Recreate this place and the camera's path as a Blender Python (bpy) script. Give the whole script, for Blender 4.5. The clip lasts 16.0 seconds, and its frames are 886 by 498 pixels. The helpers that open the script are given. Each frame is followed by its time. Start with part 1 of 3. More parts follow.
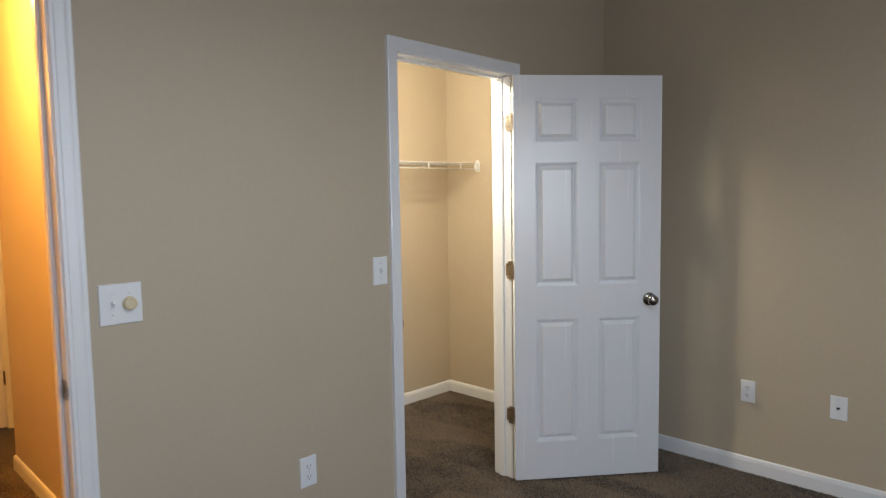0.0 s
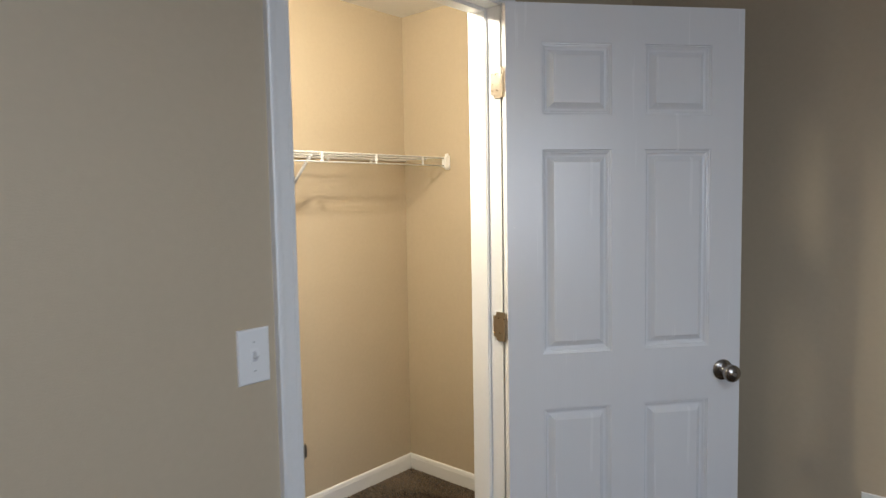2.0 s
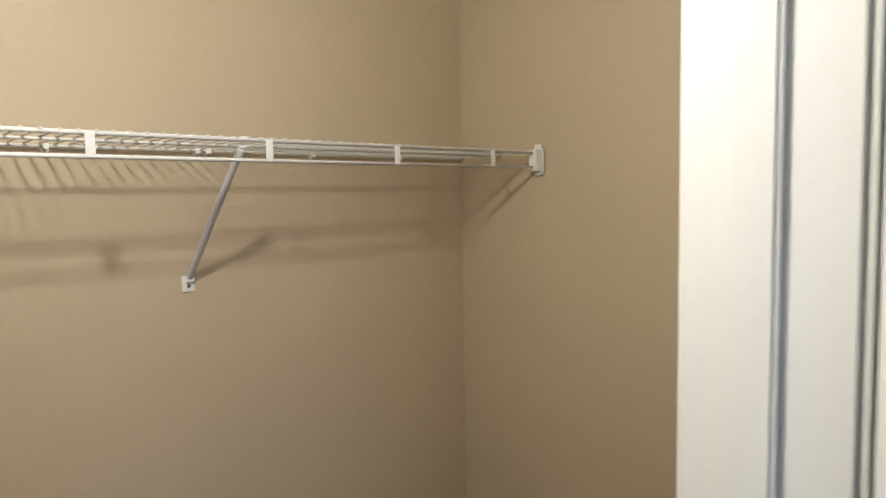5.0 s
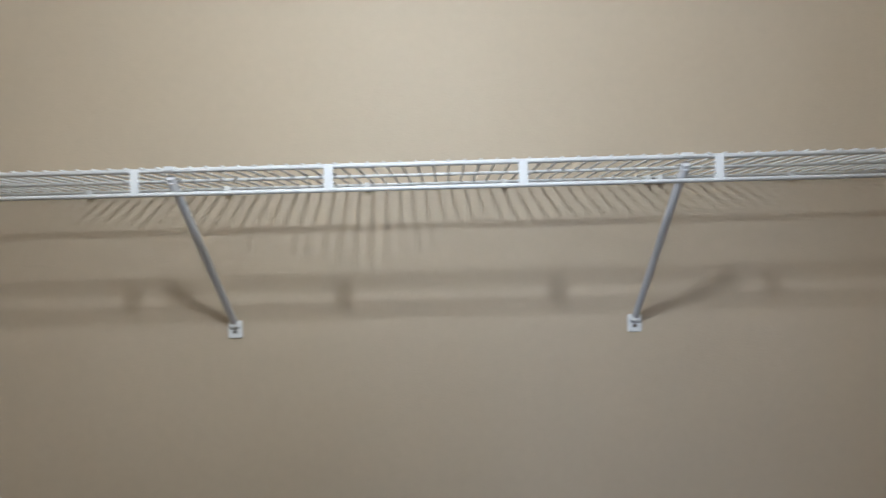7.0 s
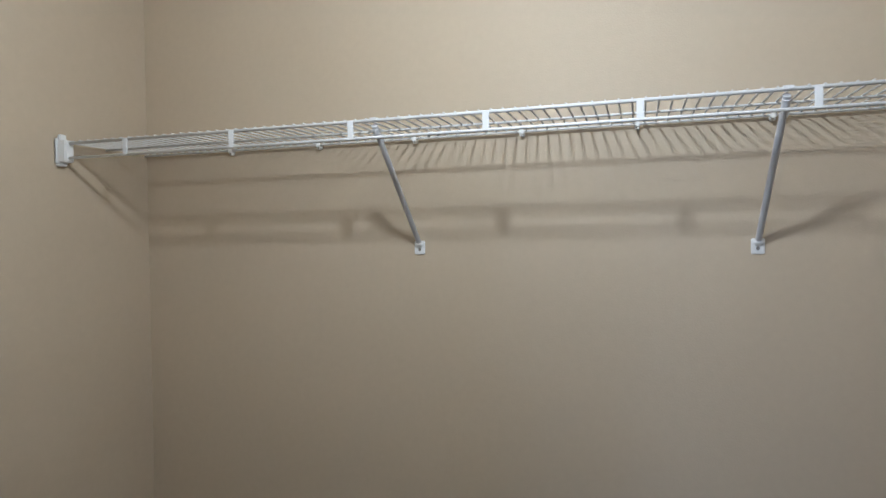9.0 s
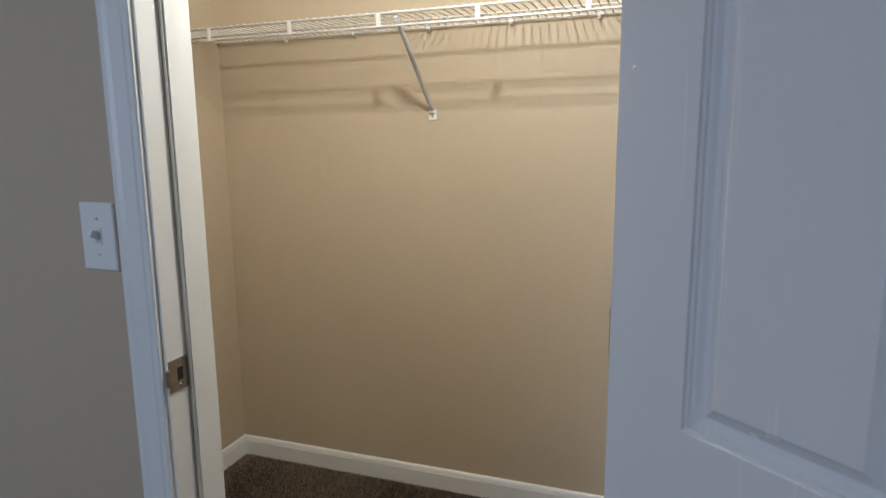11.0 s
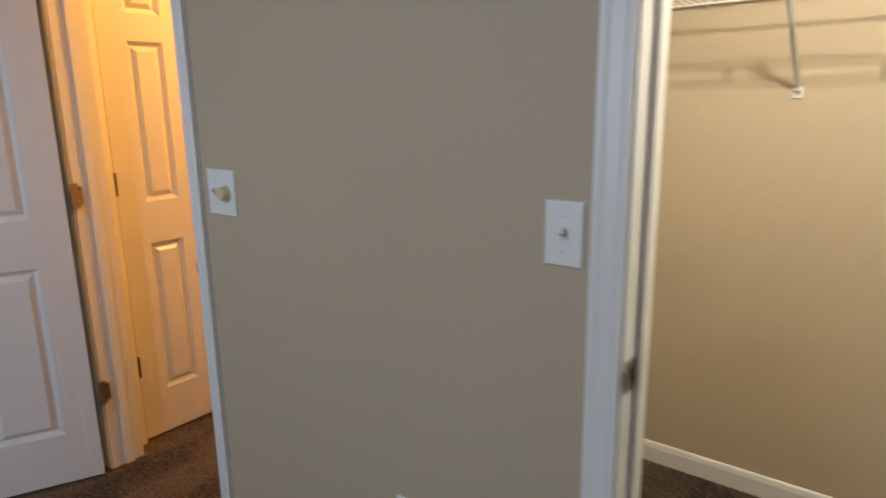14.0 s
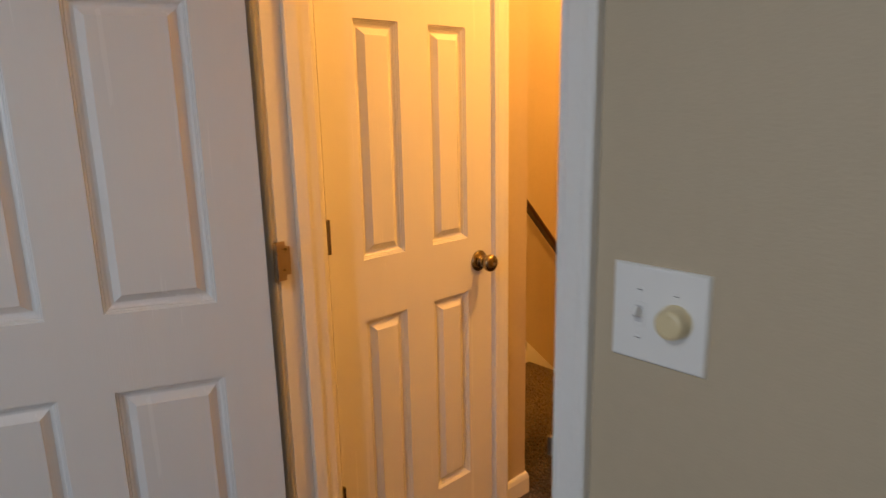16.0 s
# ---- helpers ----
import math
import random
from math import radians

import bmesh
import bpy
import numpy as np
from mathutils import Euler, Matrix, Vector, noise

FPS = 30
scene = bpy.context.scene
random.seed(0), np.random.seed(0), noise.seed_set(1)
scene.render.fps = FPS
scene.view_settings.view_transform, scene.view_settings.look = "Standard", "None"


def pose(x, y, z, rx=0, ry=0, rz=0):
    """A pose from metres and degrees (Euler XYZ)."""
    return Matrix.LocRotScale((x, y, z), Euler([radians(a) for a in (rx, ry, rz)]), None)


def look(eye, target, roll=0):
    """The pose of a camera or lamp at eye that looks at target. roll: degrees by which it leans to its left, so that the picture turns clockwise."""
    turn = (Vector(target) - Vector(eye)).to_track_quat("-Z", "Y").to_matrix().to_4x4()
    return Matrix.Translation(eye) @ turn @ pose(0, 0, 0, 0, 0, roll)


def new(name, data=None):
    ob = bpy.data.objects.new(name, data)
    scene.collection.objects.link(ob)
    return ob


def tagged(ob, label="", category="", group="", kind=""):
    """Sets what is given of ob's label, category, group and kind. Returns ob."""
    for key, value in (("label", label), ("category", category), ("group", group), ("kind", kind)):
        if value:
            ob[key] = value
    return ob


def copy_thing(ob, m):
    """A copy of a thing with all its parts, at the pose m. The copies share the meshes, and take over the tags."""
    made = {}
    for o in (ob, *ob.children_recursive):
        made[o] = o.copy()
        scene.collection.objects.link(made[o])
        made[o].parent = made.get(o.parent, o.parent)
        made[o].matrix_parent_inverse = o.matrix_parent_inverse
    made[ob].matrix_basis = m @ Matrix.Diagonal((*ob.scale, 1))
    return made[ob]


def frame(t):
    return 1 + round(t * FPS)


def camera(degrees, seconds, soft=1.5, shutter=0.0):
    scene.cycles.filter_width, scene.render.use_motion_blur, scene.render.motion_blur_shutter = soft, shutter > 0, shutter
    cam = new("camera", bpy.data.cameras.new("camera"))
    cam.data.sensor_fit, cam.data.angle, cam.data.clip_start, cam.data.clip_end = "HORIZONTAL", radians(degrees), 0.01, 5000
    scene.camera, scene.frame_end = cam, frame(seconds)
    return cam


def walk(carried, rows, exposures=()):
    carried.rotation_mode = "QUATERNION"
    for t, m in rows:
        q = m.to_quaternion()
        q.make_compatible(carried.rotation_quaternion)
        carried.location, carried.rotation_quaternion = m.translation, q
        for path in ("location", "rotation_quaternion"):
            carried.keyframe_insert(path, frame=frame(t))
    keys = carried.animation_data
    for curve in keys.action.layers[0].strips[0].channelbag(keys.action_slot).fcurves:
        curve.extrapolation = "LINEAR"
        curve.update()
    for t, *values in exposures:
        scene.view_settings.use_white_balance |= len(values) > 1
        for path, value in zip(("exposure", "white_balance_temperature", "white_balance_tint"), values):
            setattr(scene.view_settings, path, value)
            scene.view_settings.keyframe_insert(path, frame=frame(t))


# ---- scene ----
cam = camera(69.2, 16.0, soft=1.2, shutter=0.4)
PATH = [
    (0, (-1.8, -2.002, 1.452), (-0.372, -0.611, 1.295), -0.9),
    (0.5, (-1.584, -1.76, 1.447), (-0.126, -0.4, 1.292), -1.0),
    (1, (-1.318, -1.554, 1.453), (0.161, -0.216, 1.305), -1.0),
    (1.5, (-1.081, -1.354, 1.459), (0.411, -0.03, 1.31), -0.9),
    (2, (-0.827, -1.159, 1.47), (0.664, 0.165, 1.325), -1.0),
    (2.5, (-0.57, -0.989, 1.478), (0.921, 0.337, 1.343), -0.7),
    (3, (-0.346, -0.808, 1.493), (1.145, 0.518, 1.352), -0.7),
    (3.2, (-0.262, -0.726, 1.485), (1.229, 0.601, 1.355), -0.5),
    (5.3, (0.308, -0.065, 1.572), (1.600, 1.483, 1.443), -0.9),
    (5.5, (0.322, -0.034, 1.573), (1.558, 1.562, 1.467), -0.8),
    (6, (0.388, -0.003, 1.564), (1.273, 1.800, 1.522), -0.7),
    (6.5, (0.405, 0.015, 1.548), (0.837, 1.968, 1.559), -1.3),
    (7, (0.430, -0.006, 1.539), (0.411, 1.994, 1.555), -1.0),
    (7.5, (0.416, -0.051, 1.530), (0.113, 1.926, 1.545), -0.8),
    (8, (0.436, -0.121, 1.513), (-0.027, 1.825, 1.514), -0.7),
    (8.2, (0.453, -0.149, 1.498), (-0.041, 1.789, 1.498), -0.7),
    (10.3, (0.708, -0.639, 1.341), (0.05, 1.235, 1.105), -0.9),
    (10.5, (0.73, -0.69, 1.334), (0.066, 1.177, 1.064), -1.0),
    (11, (0.783, -0.806, 1.322), (0.115, 1.047, 0.974), -0.6),
    (11.5, (0.867, -0.92, 1.317), (0.149, 0.902, 0.909), -0.8),
    (12, (0.926, -1.032, 1.344), (0.139, 0.755, 0.911), -0.8),
    (12.5, (0.932, -1.114, 1.371), (0.064, 0.633, 0.932), -0.8),
    (13, (0.836, -1.126, 1.363), (-0.125, 0.572, 0.919), -0.7),
    (13.5, (0.646, -1.06, 1.367), (-0.423, 0.568, 0.911), -0.8),
    (14, (0.382, -0.971, 1.387), (-0.821, 0.56, 0.934), -0.8),
    (14.5, (0.09, -0.898, 1.396), (-1.238, 0.53, 0.956), -0.6),
    (15, (-0.202, -0.83, 1.4), (-1.594, 0.537, 0.958), -0.7),
    (15.5, (-0.5, -0.746, 1.411), (-1.913, 0.597, 0.963), -1.0),
    (16, (-0.761, -0.686, 1.409), (-2.186, 0.646, 0.968), -1.2),
]
walk(cam, [(t, look(eye, target, roll)) for t, eye, target, roll in PATH], exposures=[
    (0.0, 0.3, 6250, 10), (1.0, 0.3, 6250, 10), (2.0, 0.15, 6250, 10), (3.2, -0.25, 6250, 10), (5.3, -0.9, 5600, 10), (5.5, -0.95, 5500, 10), (6.0, -0.95, 5200, 10), (6.5, -0.95, 4900, 10),
    (7.0, -0.95, 4710, 10), (8.2, -0.95, 4660, 10), (10.3, -0.52, 5020, 10), (11.0, -0.36, 5450, 10), (12.5, -0.02, 6100, 10), (14.0, -0.03, 6250, 10), (15.0, 0.1, 6400, 10), (15.5, -0.02, 6650, 10), (16.0, -0.22, 6750, 10)])

# ---- light ----
world = bpy.data.worlds.new("world")
scene.world = world
world.use_nodes = True
wn = world.node_tree.nodes
sky = wn.new("ShaderNodeTexSky")
sky.sky_type, sky.sun_disc = "NISHITA", False
sky.sun_elevation, sky.sun_rotation = radians(40), radians(200)
world.node_tree.links.new(sky.outputs[0], wn["Background"].inputs[0])
wn["Background"].inputs[1].default_value = 0.1

CEIL = 2.45      # closet and hall ceiling
HIGH = 2.75      # bedroom ceiling
RIGHT = 1.635    # right wall of the bedroom
CLOSET_R = 1.650 # right wall of the closet
BACK = 1.305     # back wall of the closet
LEFT = -0.88     # left wall of the closet
WALL_T = 0.115


def lamp(name, m, power, colour, size=0.0, kind="POINT", size_y=0.0):
    d = bpy.data.lights.new(name, kind)
    d.energy, d.color = power, colour
    if kind == "AREA":
        d.shape, d.size, d.size_y = "RECTANGLE", size, size_y
    else:
        d.shadow_soft_size = size
    ob = new(name, d)
    ob.matrix_world = m
    return ob


lamp("closet_bulb", pose(0.31, 0.275, 2.146), 72, (1.0, 0.891, 0.692), 0.042)
bed_bulb = lamp("bedroom_bulb", pose(-0.80, -1.95, 2.50), 44, (0.945, 1.005, 1.085), 0.08, "SPOT")
bed_bulb.data.spot_size, bed_bulb.data.spot_blend = radians(174), 0.55      # a shade throws it down
lamp("hall_bulb", pose(-1.50, 1.16, 2.38), 108, (1.0, 0.45, 0.085), 0.06)
lamp("stair_bulb", pose(-2.42, 2.75, 2.25), 62, (1.0, 0.45, 0.080), 0.06)
lamp("daylight", look((-1.2, -3.93, 1.55), (-0.7, -0.6, 0.4)), 28, (0.855, 0.985, 1.20), 1.6, "AREA", 1.3)

# ---- materials ----


def material(name, colour, rough=0.6, metal=0.0, mottle=0.0, mottle_scale=3.0, bump=0.0, bump_scale=200.0, spread=0.15,
             spec=0.5, coat=0.0, stretch=None):
    """A painted or metal surface: colour varied at two scales, with fine relief."""
    m = bpy.data.materials.new(name)
    m.use_nodes = True
    n, l = m.node_tree.nodes, m.node_tree.links
    b = n["Principled BSDF"]
    b.inputs["Roughness"].default_value, b.inputs["Metallic"].default_value = rough, metal
    b.inputs["Specular IOR Level"].default_value = spec
    b.inputs["Coat Weight"].default_value = coat
    b.inputs["Base Color"].default_value = (*colour, 1)
    geo = n.new("ShaderNodeTexCoord")
    where = geo.outputs["Object"]
    if stretch:
        mp = n.new("ShaderNodeMapping")
        mp.inputs["Scale"].default_value = stretch
        l.new(where, mp.inputs[0])
        where = mp.outputs[0]
    if mottle:
        big, fine = n.new("ShaderNodeTexNoise"), n.new("ShaderNodeTexNoise")
        for t, sc in ((big, mottle_scale), (fine, mottle_scale * 23)):
            t.inputs["Scale"].default_value, t.inputs["Detail"].default_value = sc, 4
            l.new(where, t.inputs["Vector"])
        add = n.new("ShaderNodeMath")
        add.operation = "ADD"
        l.new(big.outputs[0], add.inputs[0]), l.new(fine.outputs[0], add.inputs[1])
        ramp = n.new("ShaderNodeMapRange")
        ramp.inputs[1].default_value, ramp.inputs[2].default_value = 0.6, 1.4
        ramp.inputs[3].default_value, ramp.inputs[4].default_value = 1 - mottle, 1 + mottle
        l.new(add.outputs[0], ramp.inputs[0])
        mix = n.new("ShaderNodeVectorMath")
        mix.operation = "SCALE"
        mix.inputs[0].default_value = colour
        l.new(ramp.outputs[0], mix.inputs["Scale"])
        l.new(mix.outputs[0], b.inputs["Base Color"])
        rr = n.new("ShaderNodeMapRange")
        rr.inputs[3].default_value, rr.inputs[4].default_value = rough - spread / 2, rough + spread / 2
        l.new(big.outputs[0], rr.inputs[0])
        l.new(rr.outputs[0], b.inputs["Roughness"])
    if bump:
        t = n.new("ShaderNodeTexNoise")
        t.inputs["Scale"].default_value, t.inputs["Detail"].default_value = bump_scale, 3
        l.new(where, t.inputs["Vector"])
        bp = n.new("ShaderNodeBump")
        bp.inputs["Strength"].default_value, bp.inputs["Distance"].default_value = bump, 0.002
        l.new(t.outputs[0], bp.inputs["Height"])
        l.new(bp.outputs[0], b.inputs["Normal"])
    return m


PAINT = material("beige_wall_paint", (0.50, 0.418, 0.300), 0.60, mottle=0.035, mottle_scale=2.2, bump=0.22, bump_scale=260)
CEILING = material("ceiling_paint", (0.74, 0.72, 0.68), 0.85, mottle=0.03, bump=0.5, bump_scale=120)
TRIM = material("white_trim_paint", (0.78, 0.78, 0.77), 0.33, mottle=0.025, mottle_scale=5, bump=0.05, bump_scale=90)
DOOR = material("white_door_paint", (0.77, 0.77, 0.77), 0.25, mottle=0.012, mottle_scale=6, bump=0.12, bump_scale=60,
                stretch=(6.0, 6.0, 0.22))
PLASTIC = material("white_plastic", (0.80, 0.80, 0.79), 0.30, mottle=0.012, mottle_scale=30)
CREAM = material("cream_plastic", (0.68, 0.58, 0.36), 0.35, mottle=0.03, mottle_scale=40)
VINYL = material("white_vinyl_coating", (0.69, 0.69, 0.69), 0.42, mottle=0.03, mottle_scale=20)
NICKEL = material("satin_nickel", (0.46, 0.41, 0.34), 0.30, 1.0, mottle=0.10, mottle_scale=60, spread=0.2)
AGED_BRASS = material("aged_brass", (0.30, 0.24, 0.15), 0.20, 1.0, mottle=0.12, mottle_scale=60)
DARK_NICKEL = material("brushed_nickel", (0.30, 0.28, 0.26), 0.22, 1.0, mottle=0.08, mottle_scale=70)
STEEL = material("screw_steel", (0.38, 0.36, 0.33), 0.35, 1.0, mottle=0.08, mottle_scale=300)
GREY_STEEL = material("grey_painted_steel", (0.60, 0.60, 0.62), 0.40, 0.0, mottle=0.05, mottle_scale=40)
BLACK = material("dark_slot", (0.02, 0.02, 0.02), 0.6, mottle=0.1, mottle_scale=100)
RAIL_WOOD = material("dark_stained_wood", (0.06, 0.022, 0.012), 0.35, mottle=0.35, mottle_scale=8, bump=0.1, bump_scale=80,
                     stretch=(1, 8, 8))


def carpet_material(name, dark, light, fine):
    """Cut pile carpet: mottled brown fibres, brushed patches."""
    m = bpy.data.materials.new(name)
    m.use_nodes = True
    n, l = m.node_tree.nodes, m.node_tree.links
    b = n["Principled BSDF"]
    b.inputs["Roughness"].default_value = 0.95
    b.inputs["Specular IOR Level"].default_value = 0.15
    b.inputs["Sheen Weight"].default_value = 0.25
    geo = n.new("ShaderNodeNewGeometry")
    spots, patch = n.new("ShaderNodeTexNoise"), n.new("ShaderNodeTexNoise")
    spots.inputs["Scale"].default_value, spots.inputs["Detail"].default_value = 75, 5
    patch.inputs["Scale"].default_value, patch.inputs["Detail"].default_value = 2.6, 4
    l.new(geo.outputs["Position"], spots.inputs["Vector"]), l.new(geo.outputs["Position"], patch.inputs["Vector"])
    # strokes of the vacuum cleaner: long patches with a fairly clean edge
    stretch, stroke, both = n.new("ShaderNodeMapping"), n.new("ShaderNodeTexVoronoi"), n.new("ShaderNodeMath")
    stretch.inputs["Rotation"].default_value = (0, 0, 0.6)
    stretch.inputs["Scale"].default_value = (5.2, 2.4, 0.0)
    stroke.inputs["Scale"].default_value = 1.0
    stroke.feature = "SMOOTH_F1"
    stroke.inputs["Smoothness"].default_value = 0.28
    wob = n.new("ShaderNodeVectorMath")
    wob.operation, wob.inputs[1].default_value = "MULTIPLY_ADD", (0.10, 0.10, 0.0)
    l.new(patch.outputs["Color"], wob.inputs[0]), l.new(geo.outputs["Position"], wob.inputs[2])
    l.new(wob.outputs[0], stretch.inputs["Vector"]), l.new(stretch.outputs[0], stroke.inputs["Vector"])
    split = n.new("ShaderNodeSeparateColor")
    l.new(stroke.outputs["Color"], split.inputs[0])
    both.operation, both.inputs[1].default_value = "MULTIPLY_ADD", 0.36
    half = n.new("ShaderNodeMath")
    half.operation, half.inputs[1].default_value, half.inputs[2].default_value = "MULTIPLY_ADD", 0.75, -0.04
    l.new(patch.outputs[0], half.inputs[0])
    l.new(split.outputs[0], both.inputs[0]), l.new(half.outputs[0], both.inputs[2])
    a1 = n.new("ShaderNodeMath")
    a1.operation = "MULTIPLY_ADD"
    a1.inputs[1].default_value, a1.inputs[2].default_value = 1.15, -0.55
    l.new(both.outputs[0], a1.inputs[0])
    a2 = n.new("ShaderNodeMath")
    a2.operation = "MULTIPLY_ADD"
    a2.inputs[1].default_value = 0.95
    l.new(spots.outputs[0], a2.inputs[0]), l.new(a1.outputs[0], a2.inputs[2])
    a3 = n.new("ShaderNodeMath")
    a3.operation = "MULTIPLY_ADD"
    a3.inputs[1].default_value, = (fine,)
    l.new(geo.outputs["Random Per Island"], a3.inputs[0]), l.new(a2.outputs[0], a3.inputs[2])
    ramp = n.new("ShaderNodeValToRGB")
    ramp.color_ramp.elements[0].position, ramp.color_ramp.elements[0].color = 0.3, (*dark, 1)
    ramp.color_ramp.elements[1].position, ramp.color_ramp.elements[1].color = 0.85, (*light, 1)
    l.new(a3.outputs[0], ramp.inputs[0])
    l.new(ramp.outputs[0], b.inputs["Base Color"])
    bp = n.new("ShaderNodeBump")
    bp.inputs["Strength"].default_value, bp.inputs["Distance"].default_value = 0.9, 0.006
    l.new(spots.outputs[0], bp.inputs["Height"])
    l.new(bp.outputs[0], b.inputs["Normal"])
    return m


CARPET = carpet_material("brown_carpet", (0.020, 0.0135, 0.008), (0.10, 0.074, 0.048), 0.0)
PILE = carpet_material("brown_carpet_fibres", (0.020, 0.0135, 0.008), (0.27, 0.200, 0.130), 0.50)


def glow(name, colour, strength):
    m = bpy.data.materials.new(name)
    m.use_nodes = True
    b = m.node_tree.nodes["Principled BSDF"]
    b.inputs["Base Color"].default_value = (0.9, 0.88, 0.82, 1)
    b.inputs["Emission Color"].default_value, b.inputs["Emission Strength"].default_value = (*colour, 1), strength
    return m


# ---- mesh helpers ----


def mesh_of(bm, name, mat, smooth=False):
    me = bpy.data.meshes.new(name)
    bmesh.ops.recalc_face_normals(bm, faces=bm.faces)
    bm.to_mesh(me)
    bm.free()
    me.materials.append(mat)
    if smooth:
        me.polygons.foreach_set("use_smooth", [True] * len(me.polygons))
        me.update()
    return me


def part(name, bm, mat, parent=None, label="", smooth=False, at=None):
    """One mesh object, under a thing or a part if parent is given."""
    ob = new(name, bm if isinstance(bm, bpy.types.Mesh) else mesh_of(bm, name, mat, smooth))
    if parent is not None:
        ob.parent = parent
    if at is not None:
        ob.matrix_basis = at
    return tagged(ob, label)


def structure(name, bm, mat, label="", category="", smooth=False):
    return tagged(part(name, bm, mat, None, label, smooth), category=category, kind="structure")


def thing(name, label, category, m, group=""):
    ob = new(name)
    ob.matrix_basis = m
    ob.empty_display_size = 0.05
    return tagged(ob, label, category, group)


def add_box(bm, a, b, bevel=0.0, seg=2):
    r = bmesh.ops.create_cube(bm, size=1)
    for v in r["verts"]:
        v.co = [(a[i] + b[i]) / 2 + v.co[i] * (b[i] - a[i]) for i in range(3)]
    if bevel:
        edges = list({e for v in r["verts"] for e in v.link_edges})
        bmesh.ops.bevel(bm, geom=edges, offset=bevel, segments=seg, affect="EDGES", clamp_overlap=True)
    return bm


def box(a, b, bevel=0.0, seg=2):
    return add_box(bmesh.new(), a, b, bevel, seg)


def rod(p, q, r, sides=10, bm=None):
    bm = bm or bmesh.new()
    p, q = Vector(p), Vector(q)
    d = q - p
    bmesh.ops.create_cone(bm, cap_ends=True, segments=sides, radius1=r, radius2=r, depth=d.length,
                          matrix=Matrix.Translation((p + q) / 2) @ d.to_track_quat("Z", "Y").to_matrix().to_4x4())
    return bm


def lathe(profile, sides=28, m=None):
    """A turned solid: rows of (radius, height) about z."""
    bm = bmesh.new()
    rings = []
    for r, z in profile:
        rings.append([bm.verts.new((r * math.cos(2 * math.pi * i / sides), r * math.sin(2 * math.pi * i / sides), z)) for i in range(sides)])
    for a, b in zip(rings, rings[1:]):
        for i in range(sides):
            bm.faces.new((a[i], a[(i + 1) % sides], b[(i + 1) % sides], b[i]))
    bm.faces.new(rings[0][::-1]), bm.faces.new(rings[-1])
    if m is not None:
        bm.transform(m)
    return bm


def sweep(profile, path, out):
    """Carries a profile of (across, proud) along a path of points; out[i] gives the two axes at each point."""
    bm = bmesh.new()
    rows = []
    for p, (u, w) in zip(path, out):
        rows.append([bm.verts.new(Vector(p) + Vector(u) * a + Vector(w) * b) for a, b in profile])
    k = len(profile)
    for a, b in zip(rows, rows[1:]):
        for i in range(k):
            bm.faces.new((a[i], a[(i + 1) % k], b[(i + 1) % k], b[i]))
    bm.faces.new(rows[0][::-1]), bm.faces.new(rows[-1])
    return bm


# ---- setting: floor, walls, ceilings ----
fl = bmesh.new()
add_box(fl, (-4.2, -4.1, -0.2), (RIGHT + 0.12, 1.94, 0.0))
add_box(fl, (-2.05, 1.94, -0.2), (RIGHT + 0.12, 3.1, 0.0))
structure("floor", fl, CARPET, "dark brown cut pile carpet floor", "carpet")

B0, B1 = -2.030, -1.270      # bedroom doorway
C0, C1 = 0.0, 0.747          # closet doorway
HEAD = 2.049
J = 0.019                    # jamb thickness
w = bmesh.new()
add_box(w, (-4.2, 0, 0), (B0 - J, WALL_T, HIGH))
add_box(w, (B1 + J, 0, 0), (C0 - J, WALL_T, HIGH))
add_box(w, (C1 + J, 0, 0), (RIGHT, WALL_T, HIGH))
add_box(w, (B0 - J, 0, HEAD + J), (B1 + J, WALL_T, HIGH))
add_box(w, (C0 - J, 0, HEAD + J), (C1 + J, WALL_T, HIGH))
structure("wall_north", w, PAINT, "beige painted wall with two doorways", "wall")
structure("wall_east", box((RIGHT, -4.1, 0), (RIGHT + 0.115, WALL_T, HIGH)), PAINT, "beige painted plasterboard wall", "wall")
structure("wall_closet_right", box((CLOSET_R, WALL_T, 0), (RIGHT + 0.115, 3.1, HIGH)), PAINT, "beige wall at the end of the closet", "wall")
structure("wall_closet_back", box((LEFT, BACK, 0), (CLOSET_R, BACK + WALL_T, HIGH)), PAINT, "beige wall at the back of the closet", "wall")
structure("wall_closet_left", box((LEFT - 0.11, WALL_T, 0), (LEFT, 2.09, HIGH)), PAINT, "beige wall between closet and hall", "wall")
structure("wall_west", box((-4.2, -4.1, 0), (-4.09, 0, HIGH)), PAINT, "beige bedroom wall", "wall")
s = bmesh.new()
add_box(s, (-4.09, -4.1, 0), (-2.05, -3.98, HIGH))
add_box(s, (-0.35, -4.1, 0), (RIGHT, -3.98, HIGH))
add_box(s, (-2.05, -4.1, 0), (-0.35, -3.98, 0.8))
add_box(s, (-2.05, -4.1, 2.2), (-0.35, -3.98, HIGH))
structure("wall_south", s, PAINT, "beige bedroom wall with a window", "wall")
structure("ceiling_bedroom", box((-4.2, -4.1, HIGH), (RIGHT + 0.12, 0.06, HIGH + 0.1)), CEILING, "white bedroom ceiling", "ceiling")
structure("ceiling_closet", box((LEFT, WALL_T, CEIL), (CLOSET_R, BACK, CEIL + 0.1)), CEILING, "white closet ceiling", "ceiling")
structure("ceiling_hall", box((-3.1, WALL_T, CEIL), (LEFT - 0.11, 4.9, CEIL + 0.1)), CEILING, "white hall ceiling", "ceiling")

